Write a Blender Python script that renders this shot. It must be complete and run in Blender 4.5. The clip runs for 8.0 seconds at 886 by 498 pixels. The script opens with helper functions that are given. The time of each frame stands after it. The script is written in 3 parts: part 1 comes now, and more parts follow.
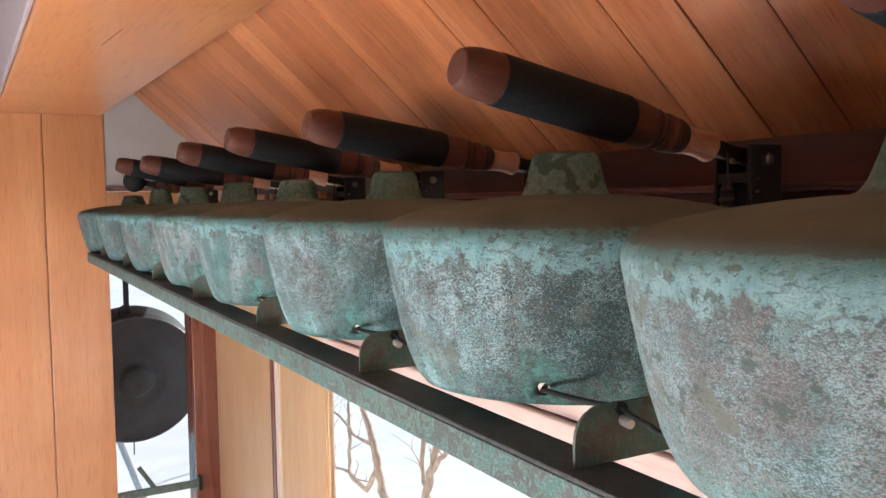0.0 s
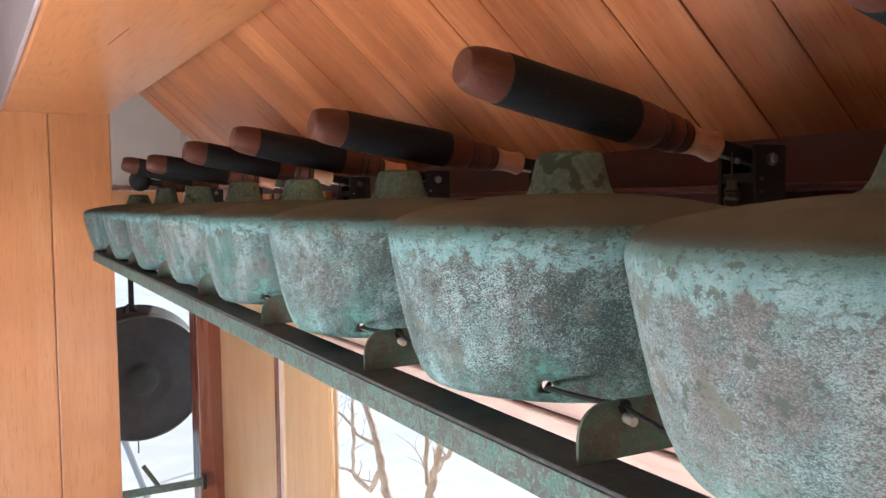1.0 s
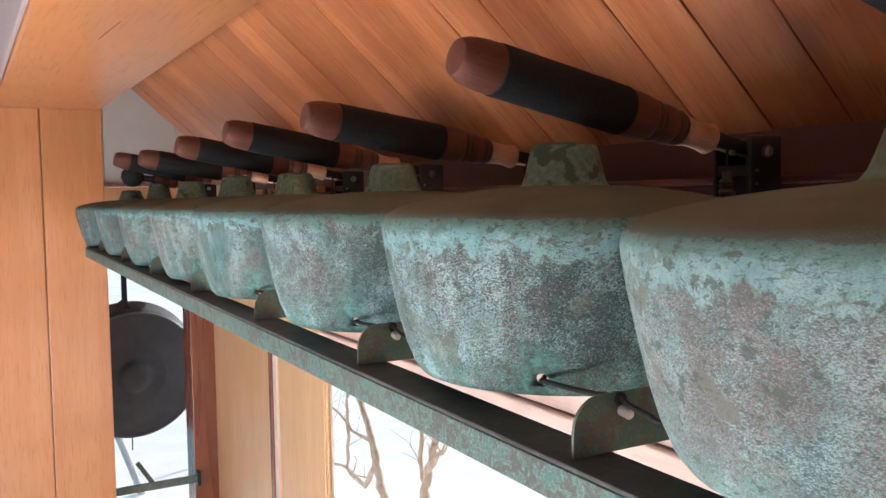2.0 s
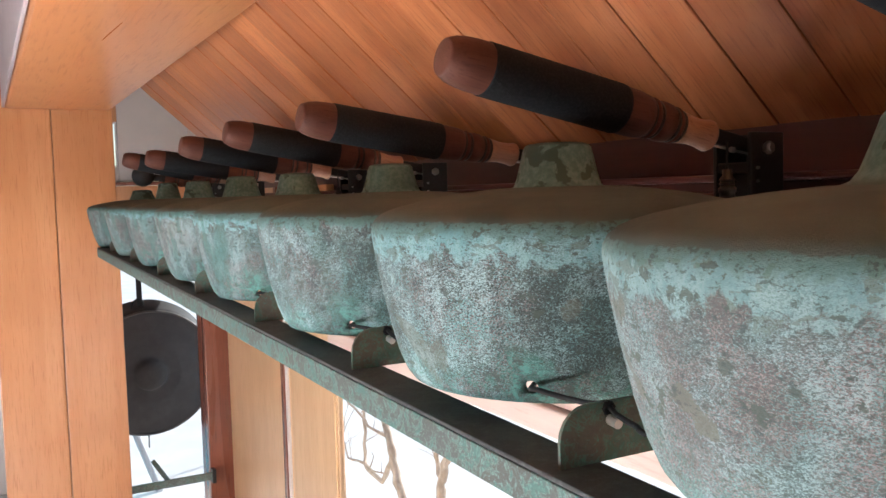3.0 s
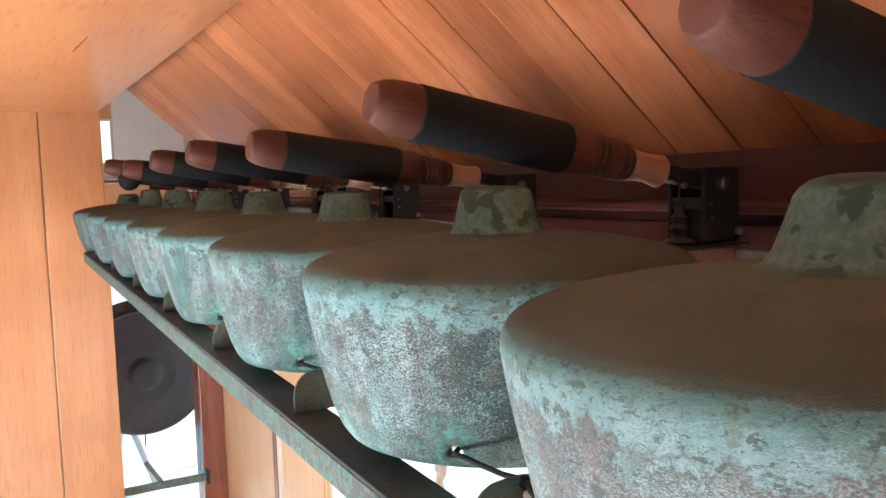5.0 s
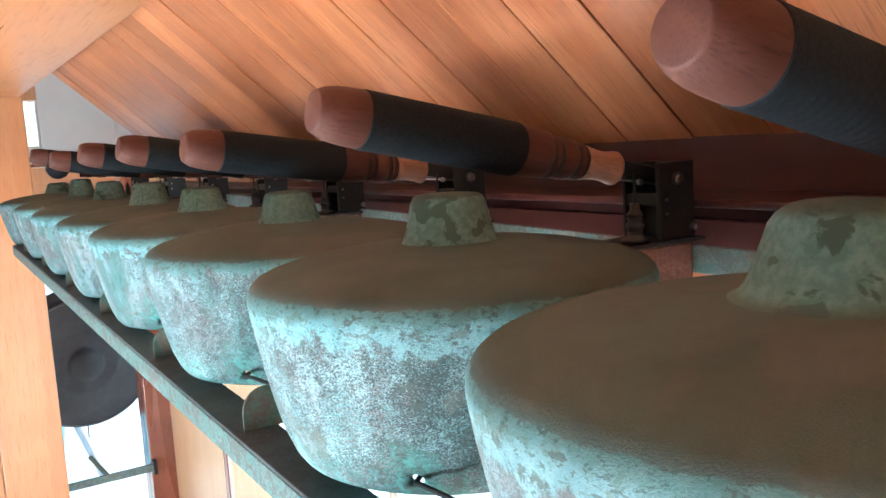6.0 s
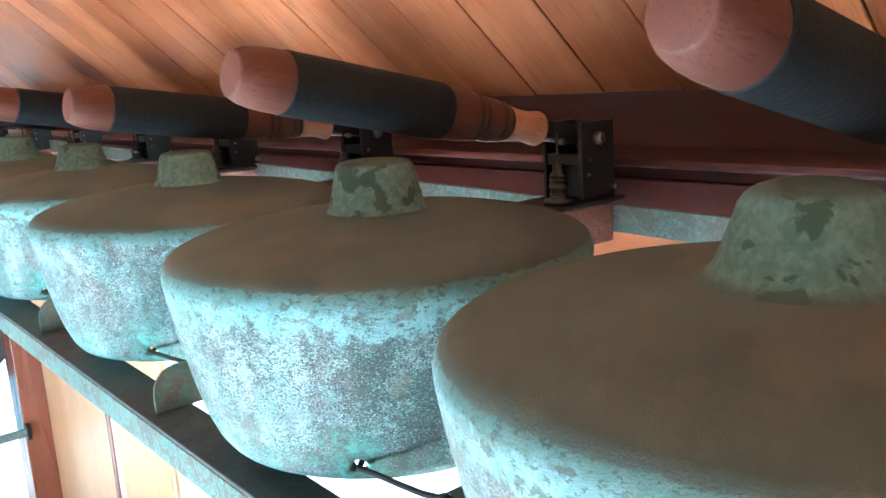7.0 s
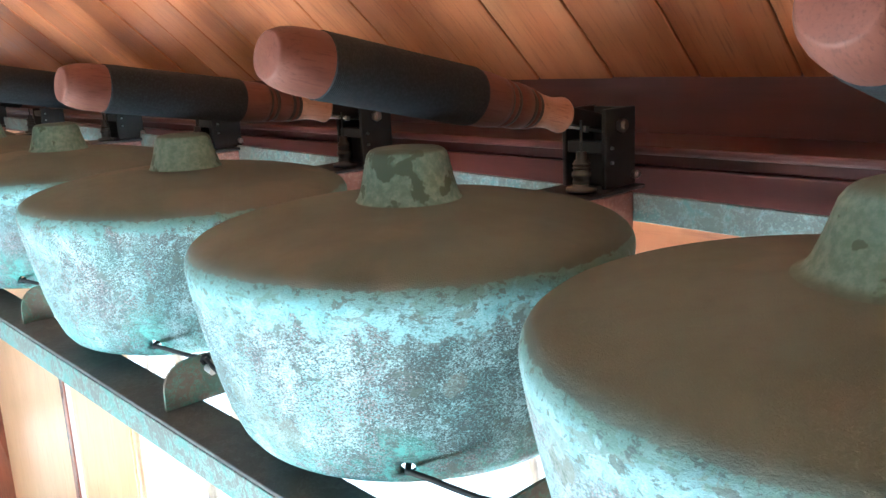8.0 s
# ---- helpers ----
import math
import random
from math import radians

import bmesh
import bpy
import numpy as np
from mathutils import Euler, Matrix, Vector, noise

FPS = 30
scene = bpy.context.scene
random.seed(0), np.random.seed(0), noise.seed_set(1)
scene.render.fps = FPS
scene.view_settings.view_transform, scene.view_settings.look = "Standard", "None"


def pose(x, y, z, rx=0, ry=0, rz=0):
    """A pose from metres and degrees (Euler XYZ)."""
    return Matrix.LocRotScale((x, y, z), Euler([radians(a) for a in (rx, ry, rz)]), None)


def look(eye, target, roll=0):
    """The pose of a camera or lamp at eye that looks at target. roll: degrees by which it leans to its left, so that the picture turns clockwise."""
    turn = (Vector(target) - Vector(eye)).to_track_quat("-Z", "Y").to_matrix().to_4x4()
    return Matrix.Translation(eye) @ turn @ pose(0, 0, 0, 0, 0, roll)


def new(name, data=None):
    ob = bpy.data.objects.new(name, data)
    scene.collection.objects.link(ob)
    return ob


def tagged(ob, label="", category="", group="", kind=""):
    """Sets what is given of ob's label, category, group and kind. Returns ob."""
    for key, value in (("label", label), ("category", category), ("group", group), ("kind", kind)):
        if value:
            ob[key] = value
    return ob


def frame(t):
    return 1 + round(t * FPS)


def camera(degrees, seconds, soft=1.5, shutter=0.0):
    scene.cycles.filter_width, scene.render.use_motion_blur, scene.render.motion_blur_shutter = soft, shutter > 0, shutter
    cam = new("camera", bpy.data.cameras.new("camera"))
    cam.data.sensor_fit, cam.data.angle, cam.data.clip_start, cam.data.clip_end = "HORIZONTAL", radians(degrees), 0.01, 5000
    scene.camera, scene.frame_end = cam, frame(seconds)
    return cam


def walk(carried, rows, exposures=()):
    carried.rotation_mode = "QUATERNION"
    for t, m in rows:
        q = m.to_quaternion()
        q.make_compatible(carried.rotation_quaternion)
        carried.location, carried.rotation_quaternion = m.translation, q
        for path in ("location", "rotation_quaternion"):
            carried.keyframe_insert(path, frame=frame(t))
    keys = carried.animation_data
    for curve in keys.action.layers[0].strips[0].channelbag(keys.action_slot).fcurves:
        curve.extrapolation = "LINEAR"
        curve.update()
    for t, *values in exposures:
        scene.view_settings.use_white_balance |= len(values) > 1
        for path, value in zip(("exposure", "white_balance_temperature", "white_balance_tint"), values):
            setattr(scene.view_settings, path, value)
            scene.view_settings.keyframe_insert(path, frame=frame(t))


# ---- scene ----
cam = camera(54.9, 8.0)
PATH = [
    (0, (0.012, 0.001, 1.588), (0.993, 1.74, 1.475), -1.0),
    (0.5, (0.011, -0.001, 1.587), (0.987, 1.741, 1.476), -0.9),
    (1, (0.01, -0.002, 1.586), (0.982, 1.742, 1.475), -0.8),
    (2.5, (0.021, 0.005, 1.582), (1.008, 1.74, 1.456), -1.0),
    (3, (0.043, 0.004, 1.59), (0.988, 1.761, 1.456), -1.6),
    (3.5, (0.067, -0.005, 1.597), (1.005, 1.756, 1.46), -1.7),
    (4, (0.088, -0.006, 1.609), (1.021, 1.757, 1.464), -1.7),
    (4.5, (0.109, -0.004, 1.626), (1.031, 1.763, 1.465), -1.9),
    (5.8, (0.126, 0.022, 1.667), (1.098, 1.758, 1.47), -3.1),
    (6, (0.13, 0.034, 1.675), (1.163, 1.728, 1.428), -3.5),
    (6.5, (0.126, 0.06, 1.685), (1.308, 1.634, 1.331), -3.9),
    (7, (0.114, 0.086, 1.697), (1.361, 1.596, 1.294), -3.5),
    (7.5, (0.103, 0.115, 1.702), (1.411, 1.56, 1.255), -2.9),
    (8, (0.08, 0.153, 1.704), (1.413, 1.574, 1.249), -2.6),
]
EXPOSURES = [(0, 0.44, 5950, 6), (4.7, 0.82, 5950, 6), (5.8, 1.25, 5150, -5), (6.2, 1.50, 4950, -8), (6.5, 1.60, 4750, -10), (7.0, 1.66, 4750, -10), (8, 1.75, 4880, -10)]
walk(cam, [(t, look(eye, target, roll)) for t, eye, target, roll in PATH], EXPOSURES)

# ---- world and light ----
world = bpy.data.worlds.new("sky")
scene.world = world
world.use_nodes = True
_wn = world.node_tree
_sky = _wn.nodes.new("ShaderNodeTexSky")
_sky.sky_type = 'NISHITA'
_sky.sun_disc = False
_sky.sun_elevation = radians(25)
_sky.sun_rotation = radians(75)
_bg = _wn.nodes["Background"]
_bg.inputs["Strength"].default_value = 0.15
_wn.links.new(_sky.outputs["Color"], _bg.inputs["Color"])

sun = new("sun", bpy.data.lights.new("sun", 'SUN'))
sun.data.energy, sun.data.angle, sun.data.color = 5.0, radians(0.6), (1.0, 0.95, 0.88)
sun.matrix_world = look((6, 1.7, 2.8), (0, 0, 0))


def window_lamp(name, at, target, w, h, power, color):
    ob = new(name, bpy.data.lights.new(name, 'AREA'))
    ob.data.shape, ob.data.size, ob.data.size_y = 'RECTANGLE', w, h
    ob.data.energy, ob.data.color = power, color
    ob.matrix_world = look(at, target)
    return ob


# added lamp at the unseen west window, low so the gongs shadow the ceiling
window_lamp("added_light_west", (-2.15, 1.1, 0.32), (1.0, 1.0, 1.3), 1.6, 0.36, 40, (0.97, 0.98, 1.0))
window_lamp("daylight_east", (1.05, 1.3, 0.83), (-1.1, 0.75, 0.0), 1.2, 0.6, 150, (1.0, 0.98, 0.95)).data.spread = radians(50)

# ---- materials ----


class Nodes:
    def __init__(self, name):
        self.m = bpy.data.materials.new(name)
        self.m.use_nodes = True
        self.t = self.m.node_tree
        self.b = self.t.nodes["Principled BSDF"]

    def n(self, kind, **props):
        node = self.t.nodes.new(kind)
        for k, v in props.items():
            node.inputs[k.replace("_", " ")].default_value = v
        return node

    def link(self, a, b):
        self.t.links.new(a, b)

    def coords(self, scale=(1, 1, 1), spread=0.0, which="Object"):
        tc = self.n("ShaderNodeTexCoord")
        mp = self.n("ShaderNodeMapping")
        mp.inputs["Scale"].default_value = scale
        self.link(tc.outputs[which], mp.inputs["Vector"])
        if spread:
            info = self.n("ShaderNodeObjectInfo")
            mul = self.math('MULTIPLY', info.outputs["Random"], spread)
            self.link(mul, mp.inputs["Location"])
        return mp.outputs["Vector"]

    def noise(self, vec, scale, detail=4.0, rough=0.55, distort=0.0):
        nd = self.n("ShaderNodeTexNoise", Scale=scale, Detail=detail, Roughness=rough, Distortion=distort)
        self.link(vec, nd.inputs["Vector"])
        return nd.outputs["Fac"]

    def math(self, op, a, b=None, clamp=False):
        nd = self.t.nodes.new("ShaderNodeMath")
        nd.operation, nd.use_clamp = op, clamp
        for i, v in enumerate((a, b)):
            if v is None:
                continue
            if isinstance(v, (int, float)):
                nd.inputs[i].default_value = v
            else:
                self.link(v, nd.inputs[i])
        return nd.outputs[0]

    def band(self, v, lo, hi):
        nd = self.n("ShaderNodeMapRange")
        nd.interpolation_type = 'SMOOTHSTEP'
        nd.inputs["From Min"].default_value, nd.inputs["From Max"].default_value = lo, hi
        self.link(v, nd.inputs["Value"])
        return nd.outputs["Result"]

    def mix(self, fac, a, b):
        nd = self.t.nodes.new("ShaderNodeMix")
        nd.data_type = 'RGBA'
        for i, v in ((0, fac), (6, a), (7, b)):
            if isinstance(v, (int, float)):
                nd.inputs[i].default_value = v
            elif isinstance(v, tuple):
                nd.inputs[i].default_value = (*v, 1)
            else:
                self.link(v, nd.inputs[i])
        return nd.outputs[2]

    def bump(self, h, strength, dist):
        nd = self.n("ShaderNodeBump", Strength=strength, Distance=dist)
        self.link(h, nd.inputs["Height"])
        self.link(nd.outputs["Normal"], self.b.inputs["Normal"])

    def done(self, color, rough=0.5, metal=0.0):
        if isinstance(color, tuple):
            self.b.inputs["Base Color"].default_value = (*color, 1)
        else:
            self.link(color, self.b.inputs["Base Color"])
        if isinstance(rough, (int, float)):
            self.b.inputs["Roughness"].default_value = rough
        else:
            self.link(rough, self.b.inputs["Roughness"])
        self.b.inputs["Metallic"].default_value = metal
        return self.m


def wood(name, dark, mid, light, axis, rough=0.35, tint=0.25, grain=1.0, coat=0.0, spread=9.0):
    k = Nodes(name)
    sc = [26.0, 26.0, 26.0]
    sc["xyz".index(axis)] = 1.6
    v = k.coords(tuple(s * grain for s in sc), spread)
    geo = k.n("ShaderNodeNewGeometry")
    off = k.n("ShaderNodeVectorMath")
    off.operation = 'ADD'
    k.link(v, off.inputs[0])
    isl = k.math('MULTIPLY', geo.outputs["Random Per Island"], 37.0)
    k.link(isl, off.inputs[1])
    v = off.outputs[0]
    a = k.noise(v, 1.0, 3, 0.5, 0.7)
    b = k.noise(v, 11.0, 4, 0.65)
    broad = k.noise(k.coords((2.2, 2.2, 2.2), spread), 1.0, 2)
    c = k.mix(k.band(a, 0.32, 0.68), mid, light)
    c = k.mix(k.math('MULTIPLY', k.band(b, 0.50, 0.70), 0.7), c, dark)
    c = k.mix(k.math('MULTIPLY', k.band(broad, 0.45, 0.7), 0.35), c, dark)
    c = k.mix(k.math('MULTIPLY', geo.outputs["Random Per Island"], tint), c, dark)
    k.bump(b, 0.12, 0.002)
    k.b.inputs["Coat Weight"].default_value = coat
    k.b.inputs["Coat Roughness"].default_value = 0.22
    return k.done(c, k.math('ADD', k.math('MULTIPLY', a, 0.2), rough - 0.1))


def plain(name, color, rough=0.5, metal=0.0, vary=0.25, scale=30.0, bump=0.0):
    k = Nodes(name)
    a = k.noise(k.coords((1, 1, 1), 5.0), scale, 5, 0.6)
    b = k.noise(k.coords((1, 1, 1), 5.0), scale * 0.12, 3)
    dark = tuple(c * (1 - vary) for c in color)
    c = k.mix(k.math('MULTIPLY', k.math('ADD', k.band(a, 0.35, 0.7), k.band(b, 0.35, 0.7)), 0.5), dark, color)
    if bump:
        k.bump(a, bump, 0.002)
    return k.done(c, rough, metal)


def gong_patina(name, pitted=0.92, veined=0.9, bare=0.0, crust_z=0.121, runs=0.0, pale_runs=0.0, worn=0.0):
    k = Nodes(name)
    v = k.coords((1, 1, 1), 23.0)
    tc = k.n("ShaderNodeTexCoord")
    sep = k.n("ShaderNodeSeparateXYZ")
    k.link(tc.outputs["Object"], sep.inputs[0])
    z = sep.outputs["Z"]

    def off(n, w):
        return k.math('MULTIPLY', k.math('SUBTRACT', n, 0.5), w)

    def total(*terms):
        out = terms[0]
        for t in terms[1:]:
            out = k.math('ADD', out, t)
        return out

    info = k.n("ShaderNodeObjectInfo")
    rand = info.outputs["Random"]
    coarse = k.noise(v, 8.0, 3, 0.6)
    mid = k.noise(v, 26.0, 4, 0.6, 0.5)
    speck = k.noise(v, 80.0, 5, 0.75, 0.4)
    fine = k.noise(k.coords((1, 1, 1.9), 23.0), 560.0, 3, 0.72, 0.9)
    pits = k.noise(k.coords((1, 1, 1.9), 71.0), 620.0, 3, 0.72, 0.6)
    streak = k.noise(k.coords((60, 60, 5), 31.0), 1.0, 4, 0.6)
    brushed = k.noise(k.coords((9, 9, 170), 13.0), 1.0, 4, 0.65)
    haze = k.noise(k.coords((1, 1, 0.7), 47.0), 14.0, 4, 0.6)
    # bare bronze tones shading slowly into blue-grey
    mauve = k.mix(k.band(total(brushed, off(speck, 0.6)), 0.36, 0.64), (0.172, 0.140, 0.142), (0.250, 0.208, 0.215))
    slate = k.mix(k.band(total(mid, off(speck, 0.8)), 0.35, 0.65), (0.052, 0.108, 0.110), (0.105, 0.185, 0.190))
    ground = k.mix(k.band(total(coarse, off(mid, 0.7), off(rand, 0.16)), 0.40 + bare, 0.62 + bare), mauve, slate)
    # fine veins of pale turquoise, thick in some places and thin in others
    thick = total(haze, off(mid, 0.5), off(streak, 0.3))
    veins = k.band(total(fine, off(thick, 0.36)), 0.495, 0.512)
    body = k.mix(k.math('MULTIPLY', veins, veined), ground, k.mix(k.band(mid, 0.4, 0.6), (0.155, 0.340, 0.362), (0.325, 0.460, 0.495)))
    body = k.mix(k.math('MULTIPLY', k.band(total(thick, off(speck, 0.4)), 0.56, 0.72), 0.15), body, (0.25, 0.385, 0.41))
    # pitting
    dark = k.band(total(pits, off(thick, -0.25), off(speck, 0.3)), 0.495, 0.515)
    body = k.mix(k.math('MULTIPLY', dark, pitted), body, (0.030, 0.043, 0.043))
    # bare patches of olive brown with torn edges
    patch = k.noise(k.coords((1, 1, 1), 83.0), 12.0, 2, 0.45, 0.6)
    torn = total(patch, off(speck, 0.14))
    body = k.mix(k.math('MULTIPLY', k.band(torn, 0.66 - 0.05 * worn, 0.675 - 0.05 * worn), 0.55 + 0.25 * worn), body, (0.125, 0.126, 0.105))
    # pale runs down the side
    pale = k.noise(k.coords((48, 48, 2.6), 91.0), 1.0, 3, 0.6)
    body = k.mix(k.math('MULTIPLY', k.band(total(pale, off(speck, 0.3), off(mid, 0.2)), 0.50, 0.62), pale_runs), body, (0.34, 0.43, 0.445))
    # pale crust under the shoulder, breaking up downwards into flakes
    edge = total(z, off(coarse, 0.035), off(mid, 0.055), off(streak, 0.012), off(speck, 0.05), off(rand, 0.02))
    crust = k.mix(k.band(total(speck, off(streak, 0.5), off(mid, 0.5)), 0.34, 0.66), *(((0.130, 0.248, 0.264), (0.240, 0.355, 0.378)) if worn else ((0.125, 0.285, 0.310), (0.255, 0.430, 0.475))))
    crust = k.mix(k.math('MULTIPLY', k.band(total(pits, off(mid, 0.6)), 0.55, 0.62), 0.6), crust, (0.085, 0.15, 0.14))
    flake = k.noise(k.coords((1, 1, 1.6), 37.0), 46.0, 4, 0.65, 0.5)
    crust = k.mix(k.math('MULTIPLY', k.band(total(flake, off(coarse, 0.3)), 0.585 - 0.035 * worn, 0.605 - 0.035 * worn), 0.75), crust, (0.115, 0.150, 0.130))
    rim = k.math('SUBTRACT', 1.0, k.band(k.math('ABSOLUTE', k.math('SUBTRACT', edge, crust_z)), 0.001, 0.005))
    body = k.mix(k.math('MULTIPLY', rim, 0.35), body, (0.085, 0.080, 0.074))
    body = k.mix(k.math('MULTIPLY', k.band(edge, crust_z - 0.001, crust_z + 0.006), 0.9), body, crust)
    # deep green runs down the side
    run = k.noise(k.coords((34, 34, 2.2), 57.0), 1.0, 3, 0.6)
    body = k.mix(k.math('MULTIPLY', k.band(total(run, off(speck, 0.25)), 0.52, 0.60), runs), body, (0.048, 0.165, 0.15))
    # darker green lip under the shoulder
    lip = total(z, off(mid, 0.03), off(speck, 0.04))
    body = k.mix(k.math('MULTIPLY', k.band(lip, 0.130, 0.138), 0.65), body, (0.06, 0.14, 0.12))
    # greener foot
    foot = k.math('SUBTRACT', 1.0, k.band(total(z, off(coarse, 0.14), off(mid, 0.04)), 0.0, 0.05))
    body = k.mix(k.math('MULTIPLY', k.math('MULTIPLY', foot, 0.55), k.band(total(speck, off(fine, 0.8)), 0.44, 0.58)), body, (0.075, 0.28, 0.245))
    # bright green stains round the four lashing holes
    xy = k.math('ABSOLUTE', k.math('MULTIPLY', sep.outputs["X"], sep.outputs["Y"]))
    rr = k.math('ADD', k.math('MULTIPLY', sep.outputs["X"], sep.outputs["X"]), k.math('MULTIPLY', sep.outputs["Y"], sep.outputs["Y"]))
    turn = total(k.math('DIVIDE', k.math('MULTIPLY', xy, 2.0), rr), off(mid, 0.04), off(speck, 0.03))
    low = k.math('SUBTRACT', 1.0, k.band(total(z, off(mid, 0.05), off(speck, 0.03)), 0.025, 0.06))
    stain = k.math('MULTIPLY', k.band(turn, 0.955, 0.992), low)
    body = k.mix(k.math('MULTIPLY', stain, 0.62), body, k.mix(k.band(speck, 0.42, 0.6), (0.045, 0.135, 0.120), (0.13, 0.40, 0.35)))
    # dark bare spots
    spots = k.noise(k.coords((1, 1, 1.3), 61.0), 62.0, 5, 0.68)
    body = k.mix(k.math('MULTIPLY', k.band(spots, 0.60, 0.615), 0.85), body, (0.06, 0.082, 0.068))
    # small dark flecks drawn out sideways
    fleck = k.noise(k.coords((1, 1, 1.8), 29.0), 165.0, 4, 0.72, 0.4)
    body = k.mix(k.math('MULTIPLY', k.band(total(fleck, off(coarse, 0.12)), 0.585, 0.60), 0.7), body, (0.042, 0.062, 0.058))
    # thin film of grime over the whole side
    body = k.mix(k.math('ADD', 0.06, k.math('MULTIPLY', k.band(coarse, 0.35, 0.65), 0.08)), body, (0.06, 0.065, 0.062))
    # brown dust that lies on the level top
    geo = k.n("ShaderNodeNewGeometry")
    sn = k.n("ShaderNodeSeparateXYZ")
    k.link(geo.outputs["Normal"], sn.inputs[0])
    flat = total(sn.outputs["Z"], off(speck, 0.5), off(mid, 0.35))
    dust = k.mix(k.band(coarse, 0.35, 0.7), (0.058, 0.084, 0.075), (0.079, 0.111, 0.100))
    dust = k.mix(k.math('MULTIPLY', k.band(total(k.noise(v, 7.0, 2), off(mid, 0.2)), 0.56, 0.64), 0.4), dust, (0.128, 0.124, 0.104))
    dust = k.mix(k.math('MULTIPLY', k.band(speck, 0.56, 0.7), 0.25), dust, (0.072, 0.078, 0.058))
    body = k.mix(k.band(flat, 0.55, 0.62), body, dust)
    k.bump(total(fine, pits, k.math('MULTIPLY', speck, 1.2)), 0.45, 0.0012)
    return k.done(body, k.math('ADD', k.math('MULTIPLY', speck, 0.25), 0.62), 0.0)


def boss_patina():
    k = Nodes("boss_patina")
    v = k.coords((1, 1, 1), 19.0)
    a = k.noise(v, 38.0, 4, 0.55, 0.3)
    b = k.noise(v, 160.0, 4, 0.6)
    info = k.n("ShaderNodeObjectInfo")
    pale = k.mix(k.band(b, 0.35, 0.7), (0.094, 0.196, 0.194), (0.170, 0.292, 0.292))
    shift = k.math('ADD', a, k.math('MULTIPLY', k.math('SUBTRACT', info.outputs["Random"], 0.5), 0.12))
    c = k.mix(k.band(shift, 0.565, 0.60), pale, (0.056, 0.110, 0.100))
    geo = k.n("ShaderNodeNewGeometry")
    sn = k.n("ShaderNodeSeparateXYZ")
    k.link(geo.outputs["Normal"], sn.inputs[0])
    c = k.mix(k.math('MULTIPLY', k.band(sn.outputs["Z"], 0.6, 0.9), 0.8), c, (0.060, 0.088, 0.072))
    k.bump(b, 0.2, 0.001)
    return k.done(c, 0.75, 0.0)


def metal_patina(name, base, green, pale, amount=0.5, scale=22.0):
    k = Nodes(name)
    v = k.coords((1, 1, 1), 7.0)
    a = k.noise(v, scale, 6, 0.72, 0.5)
    b = k.noise(v, scale * 7, 4, 0.75, 0.4)
    c = k.mix(k.band(k.math('ADD', a, k.math('MULTIPLY', k.math('SUBTRACT', b, 0.5), 0.3)), 0.5 - 0.2 * (amount - 0.5), 0.6 - 0.2 * (amount - 0.5)), base, green)
    ring = k.math('SUBTRACT', 1.0, k.band(k.math('ABSOLUTE', k.math('SUBTRACT', a, 0.52)), 0.0, 0.025))
    c = k.mix(k.math('MULTIPLY', ring, 0.5), c, pale)
    line = k.math('SUBTRACT', 1.0, k.band(k.math('ABSOLUTE', k.math('SUBTRACT', a, 0.43)), 0.0, 0.018))
    c = k.mix(k.math('MULTIPLY', line, 0.35), c, tuple(v * 0.45 for v in base))
    c = k.mix(k.math('MULTIPLY', k.band(b, 0.53, 0.64), 0.5), c, pale)
    k.bump(b, 0.3, 0.001)
    return k.done(c, 0.65, 0.15)


def red_stain():
    k = Nodes("red_stain")
    v = k.coords((14, 1.2, 14), 3.0)
    a = k.noise(v, 2.0, 4, 0.6)
    c = k.mix(k.band(a, 0.35, 0.7), (0.048, 0.011, 0.010), (0.080, 0.019, 0.017))
    return k.done(c, k.math('ADD', k.math('MULTIPLY', a, 0.2), 0.3))


def cord_wrap():
    k = Nodes("cord_wrap")
    tc = k.n("ShaderNodeTexCoord")
    w = k.n("ShaderNodeTexWave", Scale=200.0, Distortion=0.8)
    w.inputs["Detail Scale"].default_value = 6.0
    w.wave_type, w.bands_direction = 'BANDS', 'X'
    k.link(tc.outputs["Object"], w.inputs["Vector"])
    a = k.noise(k.coords((1, 1, 1), 3.0), 420.0, 4)
    c = k.mix(k.band(a, 0.4, 0.7), (0.013, 0.014, 0.016), (0.021, 0.023, 0.025))
    k.bump(w.outputs["Fac"], 0.3, 0.0006)
    k.b.inputs["Specular IOR Level"].default_value = 0.2
    return k.done(c, 0.85)


def tree_bark():
    k = Nodes("bark")
    a = k.noise(k.coords((30, 30, 6)), 1.0, 4)
    return k.done(k.mix(k.band(a, 0.35, 0.7), (0.36, 0.27, 0.20), (0.52, 0.41, 0.32)), 0.85)


def glass():
    k = Nodes("glass")
    k.b.inputs["Transmission Weight"].default_value = 1.0
    k.b.inputs["IOR"].default_value = 1.02
    return k.done((1, 1, 1), 0.0)


